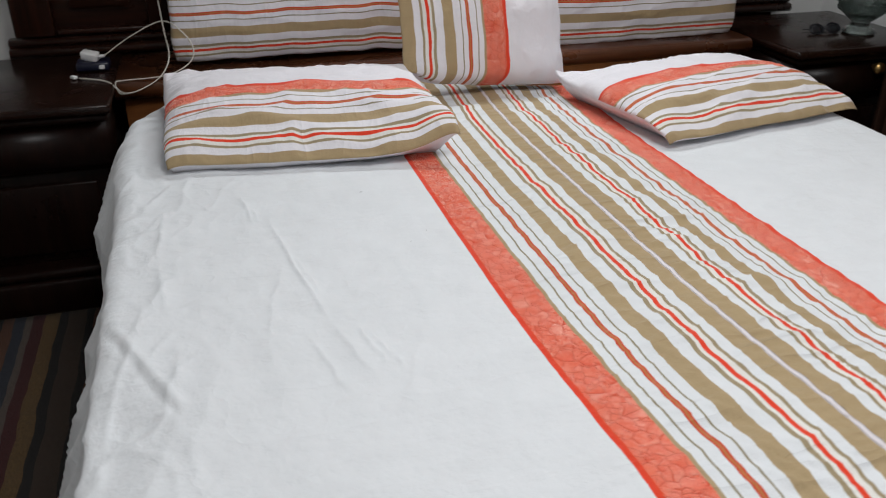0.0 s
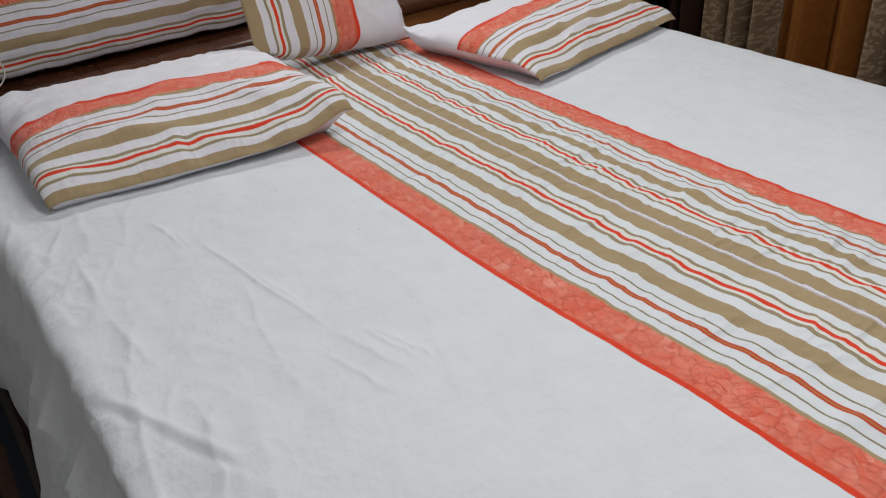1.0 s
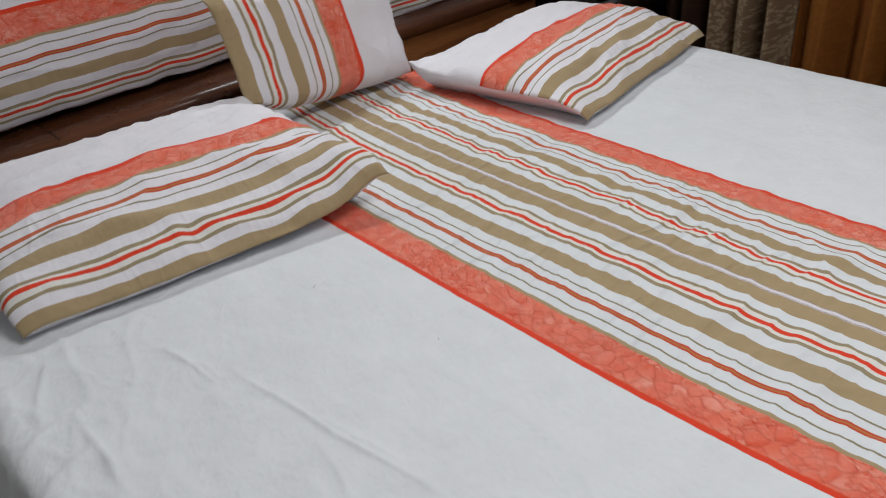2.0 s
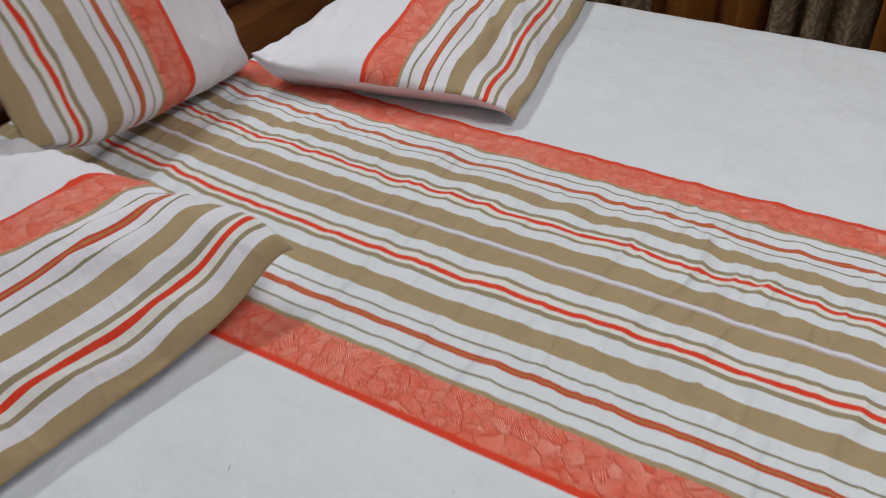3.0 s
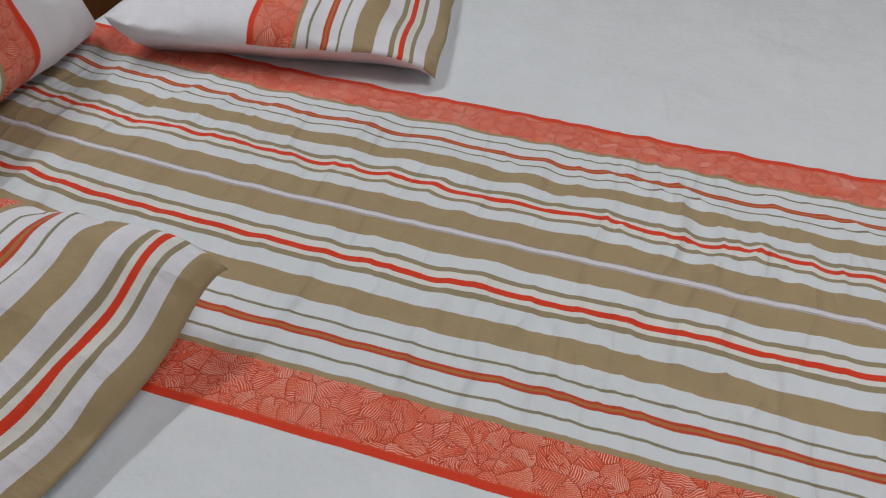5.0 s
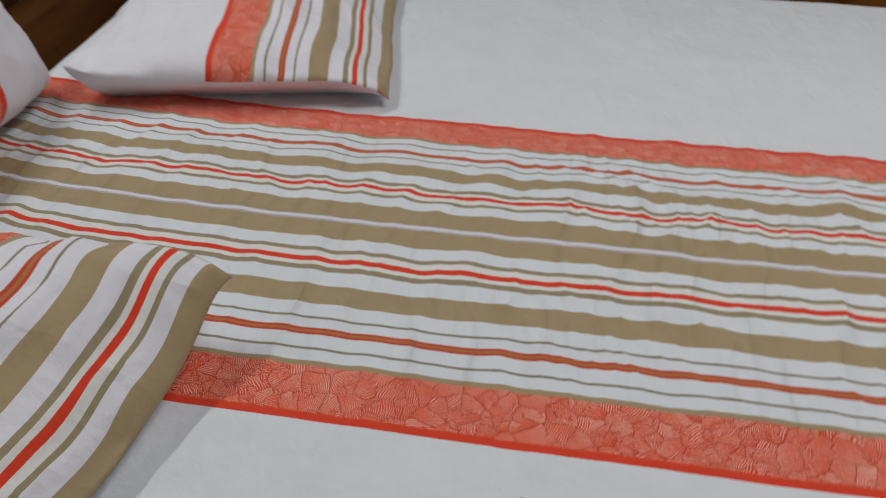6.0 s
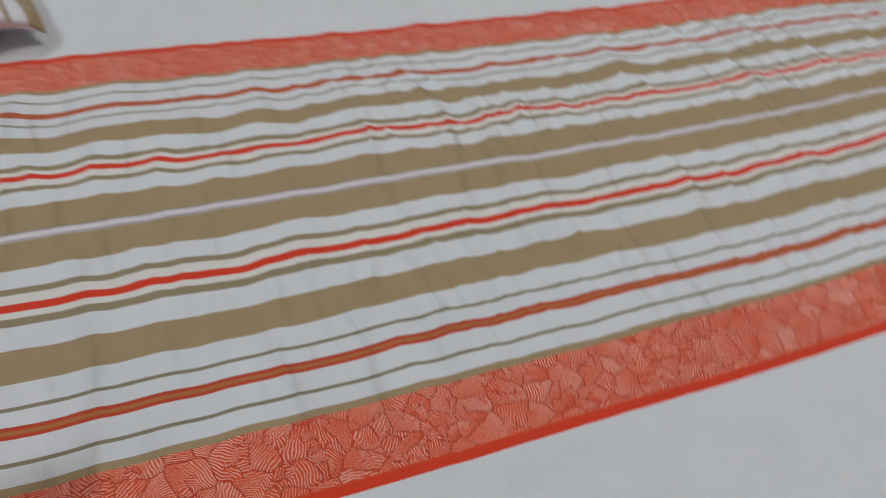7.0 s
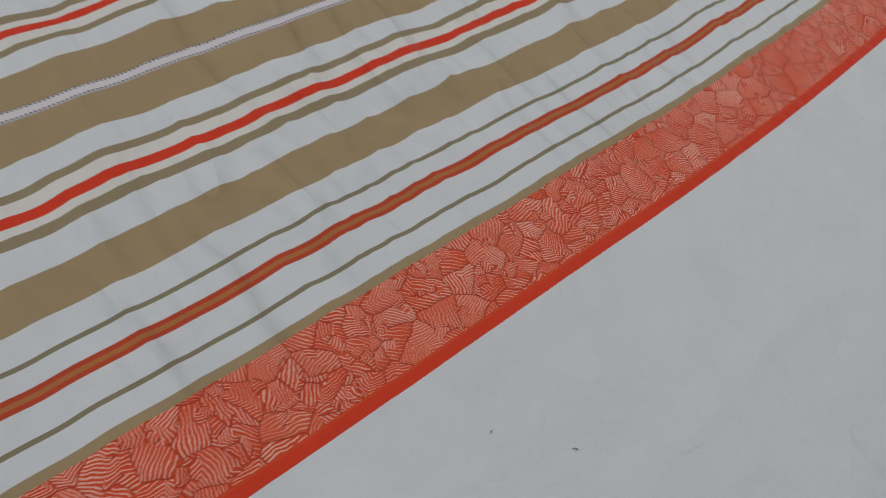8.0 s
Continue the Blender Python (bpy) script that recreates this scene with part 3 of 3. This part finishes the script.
        for o in offs:
            z = cloth_height(cx + o, y) + (0.0011 if abs(o) < 0.0044 else 0.0006 if o > 0 else -0.001)
            rr.append(bm.verts.new((cx + o, y, BED + z)))
            co.append((o, y))
        rows.append(rr)
    bm.verts.index_update()
    for a, b in zip(rows, rows[1:]):
        for i in range(len(offs) - 1):
            f = bm.faces.new((a[i], a[i + 1], b[i + 1], b[i]))
            for l in f.loops:
                l[uvl].uv = co[l.vert.index]
    part("lace_insertion", bm, MAT_LACE, ob, "narrow white openwork lace seam")


bedsheet()


# ---- pillows ----
def pillow_mesh(length, depth, thick, seed, front=0.015, side=0.035, back=0.03, u0=0.0, wrinkle=1.0, skew=0.0, tip=0.0, pinch=None, box=5.0, lift=0.0, far_side=None, chop=0.0):
    """A filled pillowcase lying on z = 0. The print runs along its length; u counts from the tan edge at -y."""
    bm = bmesh.new()
    uvl = bm.loops.layers.uv.new("UVMap")
    nx, ny = 84, 68

    def spread(t):
        return math.sin(t * math.pi / 2) * 0.45 + t * 0.55

    def seam_height(a, b):
        wa, wb = abs(a) ** 8, abs(b) ** 8
        end = far_side if far_side and a > 0 else side
        fb = front if b < 0 else back
        z = (end * wa + fb * wb) / (wa + wb + 1e-6) if wa + wb > 1e-6 else fb
        z *= 1 - (0.6 if b < 0 else 0.1) * (abs(a) * abs(b)) ** 10
        return z + tip * max(0.0, a) ** 3 * max(0.0, -b) ** 3 + lift * max(0.0, -a) ** 3 * max(0.0, b) ** 3

    def place(i, j, top, wrinkle=wrinkle, pinch=pinch):
        a, b = spread(2 * i / nx - 1), spread(2 * j / ny - 1)
        ea, eb = 1 - abs(a), 1 - abs(b)
        x = length / 2 * a * (1 - 0.022 * (1 - b * b)) + skew * b
        y = depth / 2 * b * (1 - 0.025 * (1 - a * a))
        blunt = 1 - (0.030 if tip == 0 or a < 0 or b > 0 else 0.0) * (abs(a) * abs(b)) ** 5
        x, y = x * blunt, y * blunt
        x -= chop * max(0.0, a) ** 5 * max(0.0, -b) ** 3
        # the seam is not quite straight
        x += 0.005 * sn(y * 16, seed, 2 * a) * abs(a) ** 4
        y += 0.005 * sn(x * 14, seed + 4, 2 * b) * abs(b) ** 4
        ha, hb = max(0.0, 1 - abs(a) ** box), max(0.0, 1 - abs(b) ** (2.0 if b < 0 else 2.8))
        sz = seam_height(a, b)
        if top:
            z = sz + (thick - sz) * (ha ** 0.50) * (hb ** (0.92 if b < 0 else 0.75))
            edge = (ha * hb) ** 0.35
            z += wrinkle * edge * (0.0042 * sn(x * 6 + seed, y * 8) + 0.0030 * sn(x * 17, y * 21 + seed))
            z += wrinkle * edge * 0.0062 * (1 - abs(sn(x * 4 + seed, y * 24 + 2 * sn(x * 3, seed), 5))) ** 7
            # puckers that run in from the seams
            z += wrinkle * 0.010 * sn(y * 30, seed + 3 * a) * math.exp(-ea / 0.16) * min(1.0, ea / 0.03) * min(1.0, eb / 0.05)
            z += wrinkle * 0.008 * sn(x * 26, seed + 3 * b + 9) * math.exp(-eb / 0.14) * min(1.0, eb / 0.03) * min(1.0, ea / 0.05)
            z += wrinkle * edge * ridge(x, y, -0.3 * length, -0.28 * depth + 0.1 * sn(seed, 3), 0.05 * length, -0.34 * depth, 0.010, 0.006)
            z += wrinkle * edge * ridge(x, y, 0.1 * length, 0.1 * depth, 0.42 * length, 0.25 * depth, 0.012, 0.005)
            if pinch:
                d = math.hypot((x - pinch[0]) / 0.016, (y - pinch[1]) / 0.030)
                z += 0.006 * math.exp(-d * d) - 0.004 * math.exp(-((x - pinch[0] - 0.02) / 0.014) ** 2 - ((y - pinch[1]) / 0.03) ** 2)
        else:
            k = min(1.0, max(0.0, 0.7 - a)) if tip else 0.2
            taut = 1 - (0.45 * max(0.0, -a) ** 2 if lift and not tip else 0.0)
            z = sz * max(0.0, 1 - min(ha, hb) * (2.2 + 3.2 * k) * taut)
            if lift and not tip:
                z = max(0.0, z - 0.006 * min(1.0, ea / 0.02) * max(0.0, -a) ** 2)
        return Vector((x, y, z))

    rim = {}
    for top in (True, False):
        pts = [[place(i, j, top) for i in range(nx + 1)] for j in range(ny + 1)]
        rows = []
        uv = {}
        calm = [[place(i, j, top, 0.15, None) for i in range(nx + 1)] for j in range(ny + 1)]
        for j in range(ny + 1):
            row = []
            for i in range(nx + 1):
                onrim = i in (0, nx) or j in (0, ny)
                if onrim and (i, j) in rim:
                    v = rim[(i, j)]
                else:
                    v = bm.verts.new(pts[j][i])
                    if onrim:
                        rim[(i, j)] = v
                row.append(v)
            rows.append(row)
        # the print follows the cloth's own length
        for i in range(nx + 1):
            run = 0.0
            for j in range(ny + 1):
                if j:
                    run += (calm[j][i] - calm[j - 1][i]).length
                slack = 0.0024 * sn(pts[j][i].x * 9 + seed, pts[j][i].y * 7, 6)
                uv[(i, j)] = (u0 + run + slack, pts[j][i].x + seed) if top else (0.36 + run, pts[j][i].x)
        for j in range(ny):
            for i in range(nx):
                idx = ((i, j), (i + 1, j), (i + 1, j + 1), (i, j + 1))
                if not top:
                    idx = idx[::-1]
                f = bm.faces.new([rows[q][p] for p, q in idx])
                for l, k in zip(f.loops, idx):
                    l[uvl].uv = uv[k]
    return bm


def pillow(name, label, category, m, length, depth, thick, seed, **more):
    bm = pillow_mesh(length, depth, thick, seed, **more)
    ob = part(name, bm, MAT_CASE)
    ob.matrix_world = m
    tagged(ob, label, category, group="matching pillows on the bed")
    return ob


pillow("pillow", "white pillow with coral band and stripes, flat, near the charger", "pillow",
       pose(-0.503, 0.636, BED - 0.018, 0, 0, -8), 0.650, 0.525, 0.124, 3.1, lift=0.035, front=0.021, side=0.046, far_side=0.092, back=0.078, u0=0.012, skew=-0.038, tip=0.045, wrinkle=1.5, pinch=(-0.008, -0.200))
pillow("pillow", "white pillow with coral band and stripes, flat, near the curtains", "pillow",
       pose(0.579, 0.557, BED - 0.020, 0, 0, 10), 0.656, 0.485, 0.106, 8.4, front=0.019, side=0.052, far_side=0.034, back=0.045, u0=0.012, skew=-0.01, wrinkle=1.3, box=3.0, lift=0.036)
pillow("cushion", "plump small cushion with coral band and stripes leaning at the middle", "cushion",
       pose(0.040, 0.872, BED + 0.126, 0, 4, 5) @ pose(0, 0, 0, 66, 0, 0) @ pose(0, 0, 0, 0, 0, -90), 0.282, 0.502, 0.118, 5.2, front=0.05, side=0.05, chop=0.055)
for cx, cy, cz, ln, lab in ((-0.370, 1.285, 0.245, 0.86, "striped pillow standing on edge on the ledge behind a cable"),
                            (0.712, 1.243, 0.229, 0.71, "striped pillow standing on edge on the wooden ledge")):
    pillow("pillow", lab, "pillow", pose(cx, cy, BED + cz, 76, 0, 0), ln, 0.46, 0.130, cx * 9, front=0.05, side=0.05, u0=0.035)


# ---- nightstands ----
def nightstand(name, x0, x1, yf, zt, label, knob_x):
    yb = 1.395
    ns = empty(name, ((x0 + x1) / 2, yf, 0))
    ns.location = (0, 0, 0)
    tagged(ns, label, "nightstand", group="nightstands beside the bed")
    part("top", boxed(x0, x1, yf - 0.02, yb, zt - 0.028, zt, 0.010), MAT_GLOSS, ns, "glossy dark top")
    part("moulding", boxed(x0 + 0.012, x1 - 0.012, yf - 0.008, yb, zt - 0.048, zt - 0.029, 0.007), MAT_BLACKWOOD, ns)
    pts = [(yb, zt - 0.05), (yb, zt - 0.19)] + [(yf + 0.03, zt - 0.19)] + arc(yf + 0.055, zt - 0.12, 0.07, 250, 110, 10) + [(yf + 0.03, zt - 0.05)]
    dr = part("drawer", profile_x(pts, x0 + 0.02, x1 - 0.02), MAT_BLACKWOOD, ns)
    part("body", boxed(x0 + 0.03, x1 - 0.03, yf + 0.04, yb, 0.13, zt - 0.192, 0.004), MAT_BLACKWOOD, ns)
    part("door", boxed(x0 + 0.07, x1 - 0.07, yf + 0.025, yf + 0.039, 0.16, zt - 0.22, 0.006), MAT_BLACKWOOD, ns)
    part("plinth", boxed(x0 + 0.005, x1 - 0.005, yf - 0.03, yb, 0.0, 0.10, 0.008), MAT_BLACKWOOD, ns)
    part("plinth_moulding", boxed(x0 + 0.012, x1 - 0.012, yf - 0.02, yb, 0.101, 0.129, 0.010), MAT_BLACKWOOD, ns)
    bm = lathe([(0.008, 0), (0.008, 0.012), (0.016, 0.017), (0.021, 0.026), (0.019, 0.037), (0.008, 0.043)], 16)
    bmesh.ops.transform(bm, matrix=pose(knob_x, yf + 0.004, zt - 0.072, 90, 0, 0), verts=bm.verts)
    part("knob", bm, MAT_BRASS, dr, "small brass knob")
    return ns


nightstand("nightstand", -1.52, -0.955, 0.86, BED + 0.030, "black polished wooden nightstand with a rounded drawer, charger on top", -1.30)
nightstand("nightstand", 1.11, 1.66, 0.87, BED + 0.020, "black polished wooden nightstand with a brass knob", 1.432)


# ---- curtains ----
def curtain(name, y0, y1, mat, label, seed, waves):
    bm = bmesh.new()
    uvl = bm.loops.layers.uv.new("UVMap")
    n, nz = 90, 14
    co, rows = [], []
    for j in range(nz + 1):
        z = 0.04 + (2.30 - 0.04) * j / nz
        row = []
        for i in range(n + 1):
            t = i / n
            y = y0 + (y1 - y0) * t
            ph = t * waves * 2 * math.pi + seed + 0.6 * sn(t * 4, seed)
            d = 0.050 * math.sin(ph) + 0.012 * math.sin(2.3 * ph + 1) + 0.01 * sn(t * 9, z * 0.8 + seed)
            row.append(bm.verts.new((1.49 + d, y + 0.01 * sn(t * 5, z, seed), z)))
            co.append((t * (y1 - y0) * 1.6, z))
        rows.append(row)
    bm.verts.index_update()
    for a, b in zip(rows, rows[1:]):
        for i in range(n):
            f = bm.faces.new((a[i], b[i], b[i + 1], a[i + 1]))
            for l in f.loops:
                l[uvl].uv = co[l.vert.index]
    ob = part(name, bm, mat)
    md = ob.modifiers.new("thickness", "SOLIDIFY")
    md.thickness = 0.003
    tagged(ob, label, "curtain", group="curtains along the side wall")


# added strip, not a real curtain: fills the shaded gap with dark
curtain("curtain", 0.71, 0.855, MAT_GAP_SHADE, "dark brown cloth added for the shaded gap beside the nightstand", 0.5, 2)
curtain("curtain", 0.42, 0.70, MAT_CREAM, "cream printed curtain with narrow folds", 1.0, 3)
curtain("curtain", 0.10, 0.41, MAT_AMBER, "plain amber brown curtain hanging in folds", 2.2, 2)
curtain("curtain", -0.16, 0.09, MAT_CREAM, "cream printed curtain gathered in folds", 0.3, 3)
curtain("curtain", -0.95, -0.17, MAT_AMBER, "wide amber brown curtain in soft folds", 4.0, 5)


# ---- charger and cables ----
def charger():
    c = empty("phone_charger")
    tagged(c, "white phone charger with a looped cable on the nightstand", "charger")
    at = Vector((-1.022, 1.20, BED + 0.070))
    bm = boxed(-0.024, 0.024, -0.014, 0.014, -0.013, 0.013, 0.005)
    bmesh.ops.transform(bm, matrix=pose(*at, 10, 8, -25), verts=bm.verts)
    part("plug", bm, MAT_PLASTIC, c, "white plastic plug")
    bm = tube([at + Vector((0.020, -0.009, -0.002)), at + Vector((0.040, -0.014, 0.001))], 0.0045, 10, 2)
    part("strain_relief", bm, MAT_PLASTIC, c)
    pts = [at + Vector((0.038, -0.013, 0.0)), (-0.904, 1.18, BED + 0.122), (-0.812, 1.15, BED + 0.166), (-0.762, 1.12, BED + 0.142), (-0.735, 1.10, BED + 0.097),
           (-0.751, 1.08, BED + 0.060), (-0.816, 1.06, BED + 0.035), (-0.930, 1.055, BED + 0.030), (-0.950, 1.042, BED + 0.030), (-0.949, 1.036, BED + 0.010), (-0.938, 1.034, BED - 0.002), (-0.905, 1.036, BED + 0.000)]
    part("cable", tube(pts, 0.0018), MAT_CABLE, c, "thin off-white cable")
    pts = [(-0.819, 1.27, BED + 0.230), (-0.810, 1.18, BED + 0.132), (-0.803, 1.10, BED + 0.078), (-0.831, 1.06, BED + 0.034), (-0.888, 1.038, BED + 0.006), (-0.930, 1.030, BED + 0.001), (-0.950, 1.032, BED + 0.016), (-0.975, 1.045, BED + 0.034), (-1.048, 1.09, BED + 0.036)]
    part("cable", tube(pts, 0.0018), MAT_CABLE, c, "thin off-white cable")
    bm = boxed(-0.009, 0.009, -0.006, 0.006, -0.004, 0.004, 0.0015)
    bmesh.ops.transform(bm, matrix=pose(-1.062, 1.10, BED + 0.037, 0, 0, 130), verts=bm.verts)
    part("connector", bm, MAT_PLASTIC, c, "small white connector")


charger()


def socket_block():
    b = empty("extension_socket")
    tagged(b, "dark blue extension socket block on the nightstand", "socket")
    part("case", boxed(-1.062, -0.972, 1.17, 1.24, BED + 0.031, BED + 0.056, 0.006), MAT_NAVY, b)
    part("switch", boxed(-1.000, -0.985, 1.164, 1.1695, BED + 0.038, BED + 0.049, 0.0015), MAT_PLASTIC, b)


socket_block()


# ---- things on the other nightstand ----
def spectacles():
    g = empty("spectacles")
    tagged(g, "dark-framed spectacles lying folded on the nightstand", "spectacles")
    zt = BED + 0.021
    for x in (1.335, 1.402):
        bm = bmesh.new()
        n, k = 28, 8
        rings = []
        for i in range(n):
            a = 2 * math.pi * i / n
            c = Vector((0.029 * math.cos(a), 0.0, 0.019 * math.sin(a)))
            o = Vector((math.cos(a), 0, math.sin(a)))
            rings.append([bm.verts.new(c + 0.0022 * (math.cos(2 * math.pi * q / k) * o + math.sin(2 * math.pi * q / k) * Vector((0, 1, 0)))) for q in range(k)])
        for i in range(n):
            for q in range(k):
                bm.faces.new((rings[i][q], rings[(i + 1) % n][q], rings[(i + 1) % n][(q + 1) % k], rings[i][(q + 1) % k]))
        m = pose(x, 1.060, zt + 0.016, -38, 0, 0)
        bmesh.ops.transform(bm, matrix=m, verts=bm.verts)
        rim = part("rim", bm, MAT_BLACK, g)
        bm = lathe([(0.012, -0.0008), (0.0275, -0.0006), (0.0275, 0.0006), (0.012, 0.0012)], 28)
        bmesh.ops.transform(bm, matrix=m @ pose(0, 0, 0, 90, 0, 0) @ Matrix.Diagonal((1, 0.64, 1, 1)), verts=bm.verts)
        part("lens", bm, MAT_LENS, rim, "smoky reflecting lens")
    part("bridge", tube([(1.362, 1.062, zt + 0.019), (1.3685, 1.060, zt + 0.022), (1.375, 1.062, zt + 0.019)], 0.0018, 6, 4), MAT_BLACK, g)
    part("temple", tube([(1.306, 1.066, zt + 0.014), (1.36, 1.092, zt + 0.006), (1.425, 1.098, zt + 0.004)], 0.0022, 6, 5), MAT_BLACK, g)
    part("temple", tube([(1.431, 1.066, zt + 0.014), (1.38, 1.100, zt + 0.007), (1.315, 1.106, zt + 0.005)], 0.0022, 6, 5), MAT_BLACK, g)


spectacles()


def vase():
    v = empty("glass_vase")
    tagged(v, "cut-glass vase with a green tint on the nightstand", "vase")
    m = pose(1.485, 1.03, BED + 0.0205)
    outer = [(0.050, 0.0), (0.056, 0.006), (0.050, 0.014), (0.034, 0.028), (0.030, 0.040), (0.050, 0.056), (0.076, 0.078), (0.088, 0.108), (0.086, 0.140), (0.074, 0.170), (0.078, 0.190)]
    inner = [(r - 0.005, z) for r, z in reversed(outer[5:])]
    bm = lathe(outer + inner + [(0.020, 0.052)], 22)
    for f in bm.faces:
        f.smooth = False
    bmesh.ops.transform(bm, matrix=m, verts=bm.verts)
    part("body", bm, MAT_GLASS, v, smooth=False)
    for ring, (r, z) in enumerate(((0.080, 0.086), (0.090, 0.112), (0.087, 0.140))):
        for i in range(14):
            a = 2 * math.pi * (i + 0.5 * (ring % 2)) / 14
            bm = bmesh.new()
            bmesh.ops.create_icosphere(bm, subdivisions=1, radius=0.007)
            bmesh.ops.transform(bm, matrix=m @ pose(r * math.cos(a), r * math.sin(a), z), verts=bm.verts)
            part("glass_knob", bm, MAT_GLASS, v, smooth=False)


vase()


# ---- lint on the sheet ----
def lint():
    bm = bmesh.new()
    for x, y, a, ln in ((-0.384, -0.023, 40, 0.0035), (-0.345, 0.012, 110, 0.002), (-0.43, 0.22, 20, 0.006)):
        z = BED + cloth_height(x, y) + 0.0008
        c, sn_ = math.cos(radians(a)) * ln / 2, math.sin(radians(a)) * ln / 2
        t = tube([(x - c, y - sn_, z), (x + 0.1 * c, y - 0.1 * sn_, z + 0.0006), (x + c, y + sn_, z)], 0.00028, 5, 3)
        me = bpy.data.meshes.new("lint_tmp")
        t.to_mesh(me)
        t.free()
        bm.from_mesh(me)
        bpy.data.meshes.remove(me)
    tagged(part("lint", bm, MAT_BLACK), "few dark specks of lint on the sheet", "lint", kind="stuff")


lint()
